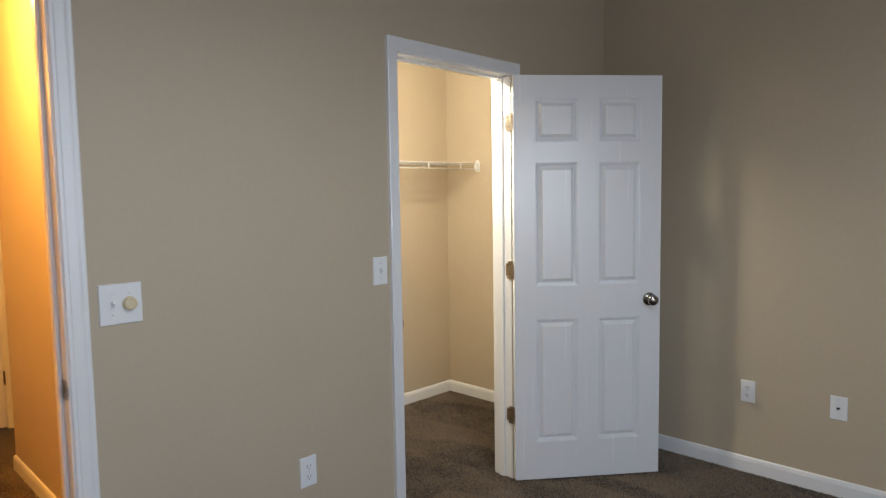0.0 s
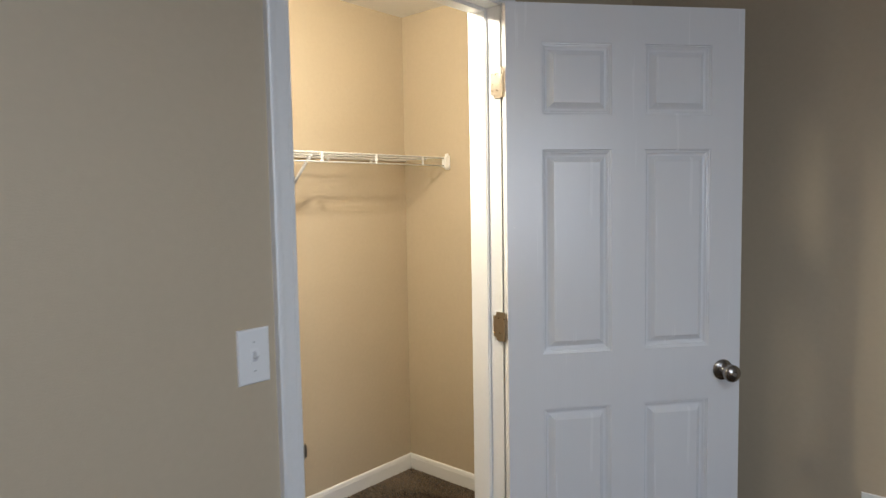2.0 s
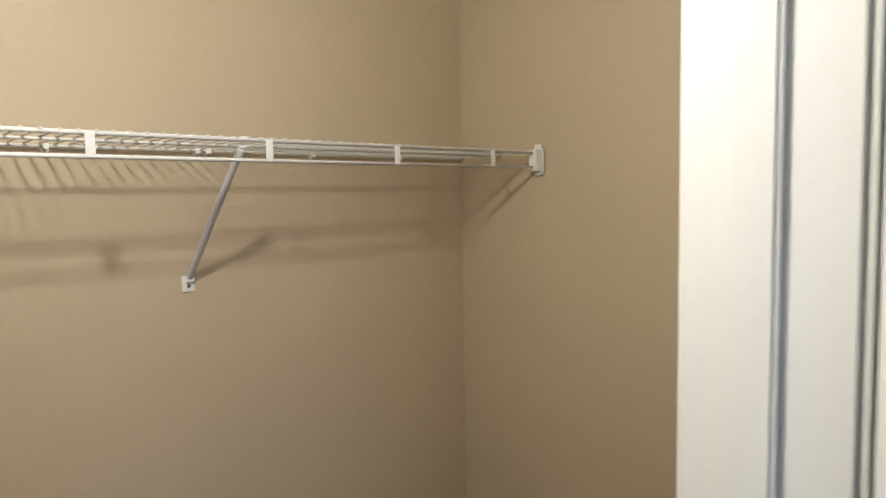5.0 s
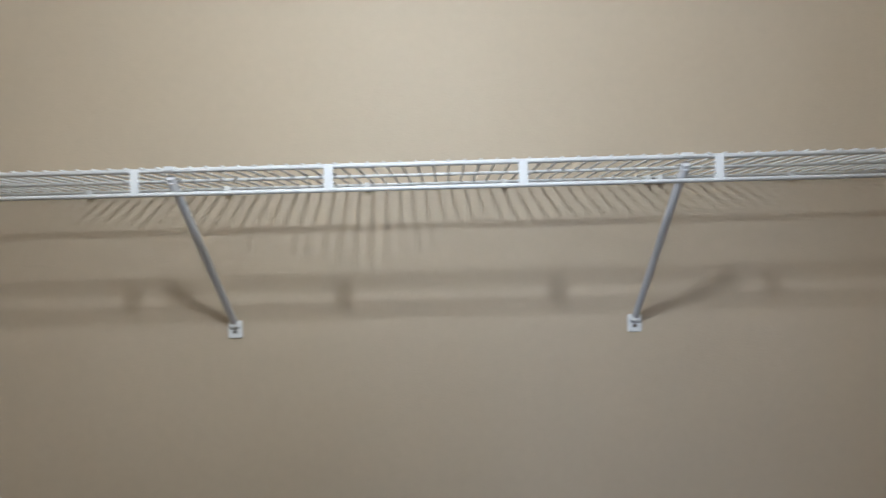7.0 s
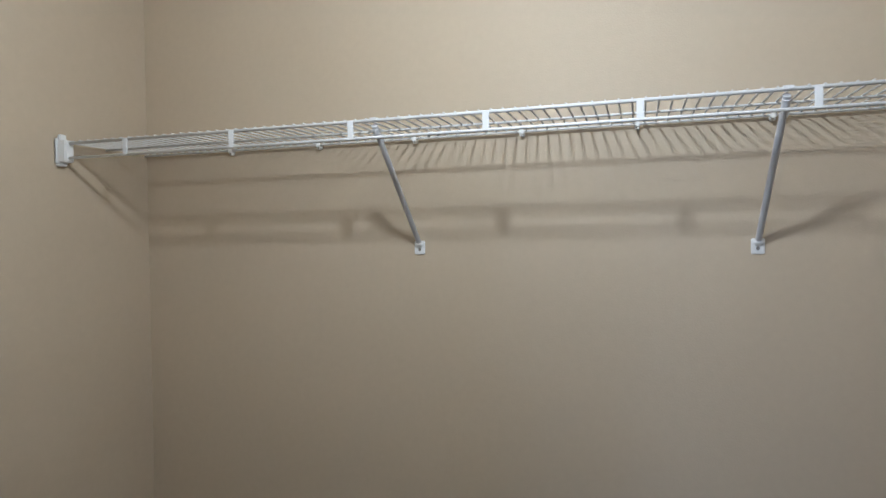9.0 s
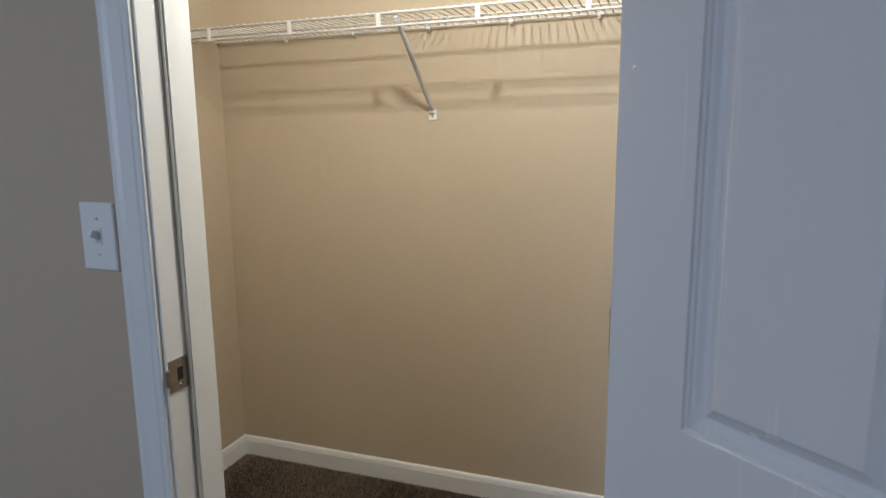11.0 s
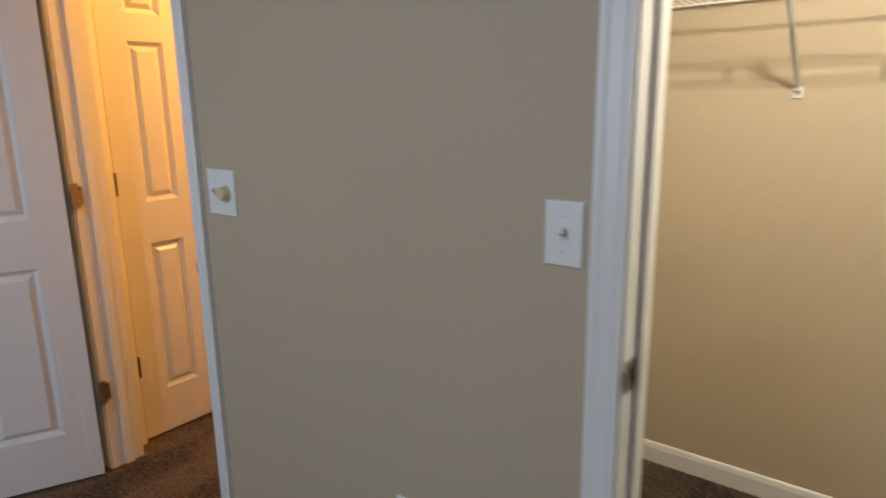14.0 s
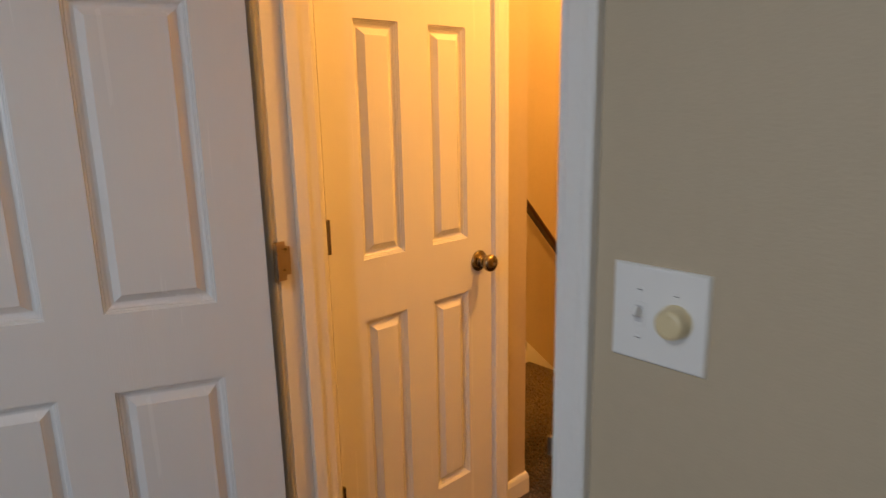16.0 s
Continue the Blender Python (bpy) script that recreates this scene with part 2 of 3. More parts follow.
# hall: closet wall with its door, corner, stair well
HX = -2.12
H0, H1 = 0.184, 0.800        # hall closet doorway
h = bmesh.new()
add_box(h, (HX - 0.115, WALL_T, 0), (HX, H0 - J, HIGH))
add_box(h, (HX - 0.115, H0 - J, HEAD + J), (HX, H1 + J, HIGH))
add_box(h, (HX - 0.115, H1 + J, 0), (HX, 0.972, HIGH))
add_box(h, (-2.9, 0.857, 0), (HX - 0.115, 0.972, HIGH))
structure("wall_hall_closet", h, PAINT, "beige hall wall with a linen closet doorway", "wall")
structure("wall_stair", box((-3.015, 0.857, -2.6), (-2.9, 4.9, HIGH)), PAINT, "beige stair wall carrying the handrail", "wall")
structure("wall_stair_right", box((-2.05, 1.94, -2.6), (-1.94, 4.9, HIGH)), PAINT, "beige stair well wall", "wall")
structure("wall_stair_end", box((-2.9, 4.78, -2.6), (-2.05, 4.9, HIGH)), PAINT, "beige wall at the foot of the stair", "wall")
hb = bmesh.new()
add_box(hb, (-1.94, 2.9, 0), (-1.66, 3.02, HIGH))
add_box(hb, (-0.845, 2.9, 0), (RIGHT, 3.02, HIGH))
add_box(hb, (-1.66, 2.9, HEAD + J), (-0.845, 3.02, HIGH))
structure("wall_hall_end", hb, PAINT, "beige wall at the end of the hall", "wall")
structure("ceiling_recess", box((LEFT - 0.11, 2.09, CEIL), (RIGHT, 2.9, CEIL + 0.1)), CEILING, "white hall ceiling recess", "ceiling")
st = bmesh.new()
for i in range(11):
    z = -0.185 * (i + 1)
    add_box(st, (-2.9, 1.94 + 0.255 * i, z - 0.2), (-2.05, 1.94 + 0.255 * (i + 1) + 0.02, z), 0.012)
structure("stairs", st, CARPET, "brown carpeted stairs going down", "stairs")
structure("closet_lining", box((HX - 0.75, H0 - 0.2, 0), (HX - 0.72, H1 + 0.02, CEIL)), PAINT, "beige back wall of the linen closet", "wall")

# ---- trim: jambs, stops, casings, baseboards ----
CASING = [(0.0, 0.0), (0.0, 0.0085), (0.003, 0.0105), (0.011, 0.0110), (0.014, 0.0126), (0.038, 0.0146), (0.046, 0.0168), (0.053, 0.0172), (0.057, 0.015), (0.057, 0.0)]


def casing(name, m, x0, x1, top, label):
    """Mitred casing round an opening from x0 to x1, in a plane whose front is -y, set by m."""
    g = 0.005
    path = [(x0 - g, 0, 0), (x0 - g, 0, top + g), (x1 + g, 0, top + g), (x1 + g, 0, 0)]
    out = [((-1, 0, 0), (0, -1, 0)), ((-1, 0, 1), (0, -1, 0)), ((1, 0, 1), (0, -1, 0)), ((1, 0, 0), (0, -1, 0))]
    bm = sweep(CASING, path, out)
    ob = structure(name, bm, TRIM, label, "door casing")
    ob.matrix_basis = m
    return ob


def jamb(name, m, x0, x1, top, stop, label):
    """Jamb boards with a door stop, through a wall from y=0 to WALL_T."""
    y0, y1 = -0.002, WALL_T + 0.002
    bm = bmesh.new()
    add_box(bm, (x0 - J + 0.001, y0, 0), (x0, y1, top), 0.0012, 1)
    add_box(bm, (x1, y0, 0), (x1 + J - 0.001, y1, top), 0.0012, 1)
    add_box(bm, (x0 - J + 0.001, y0, top), (x1 + J - 0.001, y1, top + J - 0.001), 0.0012, 1)
    ob = structure(name, bm, TRIM, label, "door frame")
    for a, b in (((x0, stop, 0), (x0 + 0.011, stop + 0.036, top)), ((x1 - 0.011, stop, 0), (x1, stop + 0.036, top)),
                 ((x0 + 0.011, stop, top - 0.011), (x1 - 0.011, stop + 0.036, top))):
        part("door_stop", box(a, b, 0.003), TRIM, ob)
    ob.matrix_basis = m
    return ob


IDENT = Matrix.Identity(4)
HALL_SIDE = pose(0, WALL_T, 0, 0, 0, 180)
jamb("door_frame_closet", IDENT, C0, C1, HEAD, 0.045, "white painted closet door frame")
jamb("door_frame_bedroom", IDENT, B0, B1, HEAD, 0.045, "white painted bedroom door frame")
casing("trim_closet_front", IDENT, C0, C1, HEAD, "white moulded casing round the closet doorway")
casing("trim_closet_inside", HALL_SIDE, -C1, -C0, HEAD, "white moulded casing inside the closet")
casing("trim_bedroom_front", IDENT, B0, B1, HEAD, "white moulded casing round the bedroom doorway")
casing("trim_bedroom_hall", HALL_SIDE, -B1, -B0 - 0.0, HEAD, "white moulded casing on the hall side")
HALL_DOOR = pose(HX, 0, 0, 0, 0, 90)        # local x runs along +y, front faces +x
jamb("door_frame_hall", HALL_DOOR, H0, H1, HEAD, 0.045, "white painted linen closet frame")
casing("trim_hall_door", HALL_DOOR, H0, H1, HEAD, "white moulded casing round the linen closet")
END_DOOR = pose(0, 2.9, 0)
jamb("door_frame_hall_end", END_DOOR, -1.641, -0.864, HEAD, 0.045, "white painted hall door frame")
casing("trim_hall_end", END_DOOR, -1.641, -0.864, HEAD, "white moulded casing at the end of the hall")

BASE = [(0.0, 0.0), (0.012, 0.0), (0.012, 0.062), (0.0105, 0.066), (0.0105, 0.069), (0.008, 0.078), (0.004, 0.083), (0.0, 0.083)]


def baseboard(points):
    """White baseboard along a run of floor points; it stands proud to the left of the way walked."""
    pts = [Vector((x, y, 0)) for x, y in points]
    out = []
    for i, p in enumerate(pts):
        ds = []
        if i:
            ds.append((p - pts[i - 1]).normalized())
        if i + 1 < len(pts):
            ds.append((pts[i + 1] - p).normalized())
        ns = [Vector((-d.y, d.x, 0)) for d in ds]
        n = ns[0] if len(ns) == 1 else (ns[0] + ns[1]) / (1 + ns[0].dot(ns[1]))
        out.append((n, (0, 0, 1)))
    return structure("baseboard", sweep(BASE, pts, out), TRIM, "white painted moulded baseboard", "baseboard")


CO = 0.062   # casing's outer edge from the opening
baseboard([(C1 + CO, WALL_T), (CLOSET_R, WALL_T), (CLOSET_R, BACK), (LEFT, BACK), (LEFT, WALL_T), (C0 - CO, WALL_T)])
baseboard([(C0 - CO, 0), (B1 + CO, 0)])
baseboard([(RIGHT, -3.98), (RIGHT, 0), (C1 + CO, 0)])
baseboard([(B0 - CO, 0), (-4.09, 0), (-4.09, -3.98), (RIGHT, -3.98)])
baseboard([(B1 + CO, WALL_T), (LEFT - 0.11, WALL_T), (LEFT - 0.11, 2.09), (LEFT, 2.09)])
baseboard([(-2.9, 1.92), (-2.9, 0.972), (HX, 0.972), (HX, H1 + CO)])

# ---- doors ----
DW, DT, DZ0, DZ1 = 0.756, 0.035, 0.012, 2.045
RING = [(0.0, 0.0), (0.0010, 0.0038), (0.0042, 0.0043), (0.0054, 0.0076), (0.0090, 0.0082), (0.0135, 0.0127), (0.0175, 0.0138), (0.0205, 0.0138)]


def door_layout(width):
    stile, mid = 0.108, 0.105
    pw = (width - 2 * stile - mid) / 2
    cols = [(stile, stile + pw), (stile + pw + mid, width - stile)]
    rows = [(0.206, 0.836), (1.006, 1.620), (1.722, 1.933)]
    return cols, rows


def leaf_mesh(width):
    """Stiles and rails with moulded openings on both faces; x from 0 to width, front at y=0, back at y=DT."""
    cols, rows = door_layout(width)
    bm = bmesh.new()
    xs = [0, *cols[0], *cols[1], width]
    zs = [DZ0, *rows[0], *rows[1], *rows[2], DZ1]
    for y, sgn in ((0.0, 1), (DT, -1)):
        for i in range(5):
            for j in range(7):
                a, b, c, d = xs[i], xs[i + 1], zs[j], zs[j + 1]
                if i in (1, 3) and j in (1, 3, 5):
                    prev = None
                    for inset, deep in RING:
                        ring = [bm.verts.new((x, y + sgn * deep, z)) for x, z in ((a + inset, c + inset), (b - inset, c + inset), (b - inset, d - inset), (a + inset, d - inset))]
                        if prev:
                            for k in range(4):
                                bm.faces.new((prev[k], prev[(k + 1) % 4], ring[(k + 1) % 4], ring[k]))
                        prev = ring
                else:
                    bm.faces.new([bm.verts.new((x, y, z)) for x, z in ((a, c), (b, c), (b, d), (a, d))])
    for x in (0, width):
        bm.faces.new([bm.verts.new(p) for p in ((x, 0, DZ0), (x, DT, DZ0), (x, DT, DZ1), (x, 0, DZ1))])
    for z in (DZ0, DZ1):
        bm.faces.new([bm.verts.new(p) for p in ((0, 0, z), (width, 0, z), (width, DT, z), (0, DT, z))])
    bmesh.ops.remove_doubles(bm, verts=bm.verts, dist=0.0002)
    return bm


def panel_mesh(wd, ht):
    """A raised panel: a field with sloped margins on both faces, about its own middle."""
    bm = bmesh.new()
    in0 = RING[-1][0] - 0.0005
    for y0, sgn in ((0.0, 1), (DT, -1)):
        prev = None
        for inset, deep in ((in0, 0.0138), (0.0352, 0.0020), (0.0360, 0.0010), (0.0370, 0.0005), (0.0384, 0.0004)):
            ring = [bm.verts.new((x, y0 + sgn * deep, z)) for x, z in ((-wd / 2 + inset, -ht / 2 + inset), (wd / 2 - inset, -ht / 2 + inset), (wd / 2 - inset, ht / 2 - inset), (-wd / 2 + inset, ht / 2 - inset))]
            if prev:
                for k in range(4):
                    bm.faces.new((prev[k], prev[(k + 1) % 4], ring[(k + 1) % 4], ring[k]))
            prev = ring
        bm.faces.new(prev)
    return bm


KNOB = [(0.0005, 0.0), (0.033, 0.0), (0.0335, 0.003), (0.031, 0.007), (0.022, 0.010), (0.0125, 0.012), (0.0115, 0.028), (0.014, 0.032), (0.021, 0.036),
        (0.0265, 0.044), (0.0275, 0.051), (0.0255, 0.058), (0.019, 0.063), (0.009, 0.0655), (0.0005, 0.066)]


def door(name, label, width, m, knob_mat, knob_faces=(0, 1)):
    """A six-panel door hung at local x=0; y=0 is the face that shows the hinge barrels."""
    ob = part(name, leaf_mesh(width), DOOR, None, label)
    tagged(ob, category="door", kind="structure")
    cols, rows = door_layout(width)
    for c in cols:
        for r in rows:
            part("panel", panel_mesh(c[1] - c[0], r[1] - r[0]), DOOR, ob, at=pose(sum(c) / 2, 0, sum(r) / 2))
    kx, kz = width - 0.059, 0.925
    for face in knob_faces:
        k = part("knob", lathe(KNOB), knob_mat, ob, "brushed metal round door knob", True,
                 pose(kx, 0, kz, 90, 0, 0) if face == 0 else pose(kx, DT, kz, -90, 0, 0))
        part("keyhole_disc", lathe([(0.0005, 0.0), (0.006, 0.0), (0.006, 0.0012), (0.0005, 0.0016)], 16), STEEL, k, at=pose(0, 0, 0.0655))
    part("latch_plate", box((width - 0.0006, 0.005, kz - 0.028), (width + 0.0012, DT - 0.005, kz + 0.028), 0.0005, 1), NICKEL, ob)
    part("latch_bolt", box((width + 0.001, 0.012, kz - 0.009), (width + 0.009, DT - 0.012, kz + 0.009), 0.002), NICKEL, ob)
    ob.matrix_basis = m
    return ob


def hinge(m, mat, open_leaf=None, reach=0.044):
    """Jamb leaf in local x (0 to 0.040), proud in y; barrel at the origin. open_leaf turns the second leaf, in degrees."""
    def plate(reach):
        bm = box((0.004, -0.0016, -0.0445), (reach, 0.0008, 0.0445))
        es = [e for e in bm.edges if abs(e.verts[0].co.z - e.verts[1].co.z) < 1e-6 and abs(e.verts[0].co.x - e.verts[1].co.x) < 1e-6 and e.verts[0].co.x > 0.03]
        bmesh.ops.bevel(bm, geom=es, offset=0.012, segments=5, affect="EDGES")
        return bm
    h = thing("hinge", "satin nickel butt hinge with rounded corners", "hinge", m, "butt hinges")
    part("jamb_leaf", plate(reach), mat, h)
    for z0, z1 in ((-0.0445, -0.027), (-0.0265, -0.009), (-0.0085, 0.0085), (0.009, 0.0265), (0.027, 0.0445)):
        part("knuckle", rod((0, 0, z0), (0, 0, z1), 0.0055, 14), mat, h, smooth=False)
    for x, z in ((reach - 0.022, 0.031), (reach - 0.012, 0.0), (reach - 0.022, -0.031)):
        part("screw", lathe([(0.0003, 0), (0.0036, 0), (0.003, 0.0009), (0.0003, 0.0007)], 12, pose(x, -0.0015, z, 90)), STEEL, h)
    if open_leaf is not None:
        part("door_leaf", plate(0.0365), mat, h, at=pose(0, 0, 0, 0, 0, open_leaf))
    return h


HZ = (1.822, 1.087, 0.338)
OPEN_1, OPEN_2 = -39.5, -114.0      # the way each open leaf points
leaf = door("door_1", "white six-panel door standing open", 0.757, pose(0.7185, -0.041, 0, 0, 0, OPEN_1) @ pose(0.001, 0, 0), DARK_NICKEL)
chip = [(0.0002, 0.0), (0.0030, 0.0), (0.0022, 0.0010), (0.0002, 0.0014)]
for x, z in ((0.022, 1.392), (0.088, 1.765)):
    part("paint_chip", lathe(chip, 9), PLASTIC, leaf, "small raised paint drip", at=pose(x, 0, z, 90))
for z in HZ:
    hinge(pose(C1 - 0.0045, -0.013, z, 0, 0, 90), NICKEL, 180 + OPEN_1)
door("door_2", "white six-panel bedroom door standing open", DW, pose(B0 + 0.0325, -0.0267, 0, 0, 0, OPEN_2) @ Matrix.Diagonal((1, -1, 1, 1)) @ pose(0.020, 0, 0), DARK_NICKEL)
for z in HZ:
    hinge(pose(B0 + 0.0045, -0.012, z - 0.014, 0, 0, 90) @ Matrix.Diagonal((1, -1, 1, 1)), NICKEL, -OPEN_2, 0.036)
door("door_3", "white six-panel linen closet door, closed", H1 - H0 - 0.006, pose(HX - 0.001, H0 + 0.003, 0, 0, 0, 90), AGED_BRASS, (0,))
for z in HZ:
    hinge(pose(HX + 0.0065, H0 + 0.0015, z, 0, 0, 180), AGED_BRASS)
door("door_4", "white six-panel door, closed, at the hall end", 0.771, pose(-0.867, 2.9 + DT, 0, 0, 0, 180), NICKEL, (1,))
for z in HZ:
    hinge(pose(-0.8655, 2.8935, z, 0, 0, 90), DARK_NICKEL)


def strike(m, label):
    """A full-lip strike plate with a latch hole, let into a jamb face (local x across the jamb, front at -y)."""
    s = thing("strike_plate", label, "strike plate", m, "strike plates")
    bm = bmesh.new()
    for a, b in (((-0.024, -0.028), (-0.006, 0.028)), ((0.008, -0.028), (0.024, 0.028)), ((-0.006, 0.012), (0.008, 0.028)), ((-0.006, -0.028), (0.008, -0.012))):
        add_box(bm, (a[0], -0.0016, a[1]), (b[0], 0.0004, b[1]))
    part("plate", bm, NICKEL, s)
    part("lip", box((-0.0335, -0.0068, -0.0165), (-0.0235, 0.0002, 0.0165), 0.0030, 3), NICKEL, s)
    part("latch_hole", box((-0.006, -0.0004, -0.012), (0.008, 0.0002, 0.012)), BLACK, s, "dark latch hole")
    for z in (0.020, -0.020):
        part("screw", lathe([(0.0003, 0), (0.0036, 0), (0.003, 0.0009), (0.0003, 0.0007)], 12, pose(0.001, -0.0015, z, 90)), STEEL, s)
    return s


strike(pose(C0, 0.026, 0.925, 0, 0, 90), "satin nickel strike plate on the closet jamb")
strike(pose(B1, 0.026, 0.925, 0, 0, -90) @ Matrix.Diagonal((-1, 1, 1, 1)), "satin nickel strike plate on the bedroom jamb")

# ---- wall plates ----


def plate_body(wd, ht):
    bm = box((-wd / 2, -0.006, -ht / 2), (wd / 2, 0.0, ht / 2))
    es = [e for e in bm.edges if e.verts[0].co.y < -0.005 and e.verts[1].co.y < -0.005]
    bmesh.ops.bevel(bm, geom=es, offset=0.0045, segments=3, affect="EDGES", profile=0.6)
    return bm


def plate_screw(parent, x, z):
    s = part("screw", lathe([(0.0003, 0), (0.0034, 0), (0.0028, 0.0011), (0.0003, 0.0013)], 14), PLASTIC, parent, at=pose(x, -0.006, z, 90))
    part("slot", box((-0.0028, -0.0004, 0.0011), (0.0028, 0.0004, 0.00155)), BLACK, s)


def toggle(parent, x, z, up):
    part("toggle_frame", box((x - 0.0085, -0.0072, z - 0.0155), (x + 0.0085, -0.0055, z + 0.0155), 0.0006, 1), PLASTIC, parent)
    part("toggle_slot", box((x - 0.0046, -0.0075, z - 0.0105), (x + 0.0046, -0.0070, z + 0.0105)), GREY_STEEL, parent, "grey toggle slot")
    lever = box((-0.0043, -0.017, -0.0055), (0.0043, 0.0, 0.0055), 0.0014)
    part("toggle", lever, PLASTIC, parent, at=pose(x, -0.0055, z, -28 if up else 28))


def switch_plate(m, up):
    t = thing("light_switch", "white single toggle light switch on a beige wall", "light switch", m)
    part("plate", plate_body(0.073, 0.114), PLASTIC, t)
    toggle(t, 0, 0, up)
    for z in (0.030, -0.030):
        plate_screw(t, 0, z)
    return t


def outlet(m, label):
    t = thing("power_outlet", label, "power outlet", m, "wall outlets")
    part("plate", plate_body(0.071, 0.114), PLASTIC, t)
    for z in (0.0195, -0.0195):
        bm = lathe([(0.0005, 0), (0.0172, 0), (0.0172, 0.0018), (0.0165, 0.0024), (0.0005, 0.0024)], 28, pose(0, -0.0052, z, 90))
        for v in bm.verts:
            v.co.z = z + max(-0.0135, min(0.0135, v.co.z - z))
        r = part("receptacle", bm, PLASTIC, t)
        for x, hh in ((-0.0062, 0.0045), (0.0062, 0.0038)):
            part("slot", box((x - 0.0011, -0.0080, z + 0.003 - hh), (x + 0.0011, -0.0074, z + 0.003 + hh)), BLACK, r)
        part("ground_hole", lathe([(0.0003, 0), (0.0026, 0), (0.0026, 0.0005), (0.0003, 0.0005)], 12, pose(0, -0.0075, z - 0.0075, 90)), BLACK, r)
    plate_screw(t, 0, 0)
    return t


switch_plate(pose(-0.1160, 0, 1.162), True)
outlet(pose(-0.489, 0, 0.440), "white double power outlet low on the bedroom wall")
outlet(pose(RIGHT, -0.850, 0.430, 0, 0, -90), "white double power outlet near the open door")
cable = thing("cable_outlet", "white wall plate with a coaxial cable socket", "cable outlet", pose(RIGHT, -1.262, 0.430, 0, 0, -90))
part("plate", plate_body(0.073, 0.114), PLASTIC, cable)
part("socket", lathe([(0.0005, 0), (0.0062, 0), (0.0062, 0.004), (0.0048, 0.005), (0.0048, 0.011), (0.0030, 0.011), (0.0028, 0.006), (0.0004, 0.006)], 18),
     BLACK, cable, "dark threaded coaxial socket", at=pose(0, -0.006, 0.0, 90))
for z in (0.042, -0.042):
    plate_screw(cable, 0, z)

dim = thing("dimmer_switch", "white two-gang plate with a toggle and a cream dial", "dimmer switch", pose(-1.118, 0, 1.156))
part("plate", plate_body(0.121, 0.121), PLASTIC, dim)
toggle(dim, -0.024, 0, True)
dial = part("dial", lathe([(0.0005, 0), (0.0205, 0), (0.0205, 0.002), (0.0190, 0.004), (0.0180, 0.017), (0.0165, 0.0195), (0.0125, 0.0205), (0.0118, 0.0195), (0.0005, 0.0195)], 36),
            CREAM, dim, "cream ribbed rotary dial", at=pose(0.023, -0.006, 0, 90))
part("pointer", box((-0.0008, 0.006, 0.0192), (0.0008, 0.0165, 0.0210), 0.0003, 1), CREAM, dial)
for x in (-0.024, 0.023):
    plate_screw(dim, x, 0.0305)
plate_screw(dim, -0.024, -0.0305)

# ---- closet wire shelf ----
SY, SZ = 1.000, 1.6800     # front top rod, at x = 0.25
RISE = 0.0085              # the shelf climbs a little towards the right


def shelf_z(x):
    return SZ + RISE * (x - 0.25)


shelf = thing("wire_shelf", "white vinyl-coated wire shelf along the back wall", "wire shelf", pose(0.25, 0, SZ, 0, -math.degrees(RISE), 0) @ pose(-0.25, 0, -SZ))
X0, X1 = LEFT + 0.004, CLOSET_R - 0.004
part("front_top_rod", rod((X0, SY, SZ), (X1, SY, SZ), 0.0040, 12), VINYL, shelf, smooth=True)
part("front_bottom_rod", rod((X0, SY - 0.002, SZ - 0.0375), (X1, SY - 0.002, SZ - 0.0375), 0.0037, 12), VINYL, shelf, smooth=True)
part("middle_rod", rod((X0, SY + 0.145, SZ + 0.001), (X1, SY + 0.145, SZ + 0.001), 0.0030, 10), VINYL, shelf, smooth=True)
part("back_rod", rod((X0, BACK - 0.014, SZ + 0.001), (X1, BACK - 0.014, SZ + 0.001), 0.0032, 10), VINYL, shelf, smooth=True)
cross = mesh_of(rod((0, -0.0055, 0.0040), (0, BACK - 0.012 - SY, 0.0052), 0.0021, 6), "cross_wire", VINYL)
x = X0 + 0.012
while x < X1 - 0.01:
    part("cross_wire", cross, VINYL, shelf, at=pose(x, SY, SZ))
    x += 0.0254
tie = mesh_of(box((-0.0072, -0.0064, -0.0400), (0.0072, -0.0022, 0.002), 0.0016), "lip_plate", VINYL)
for k in range(8):
    part("lip_plate", tie, VINYL, shelf, at=pose(-0.672 + 0.3050 * k, SY, SZ))


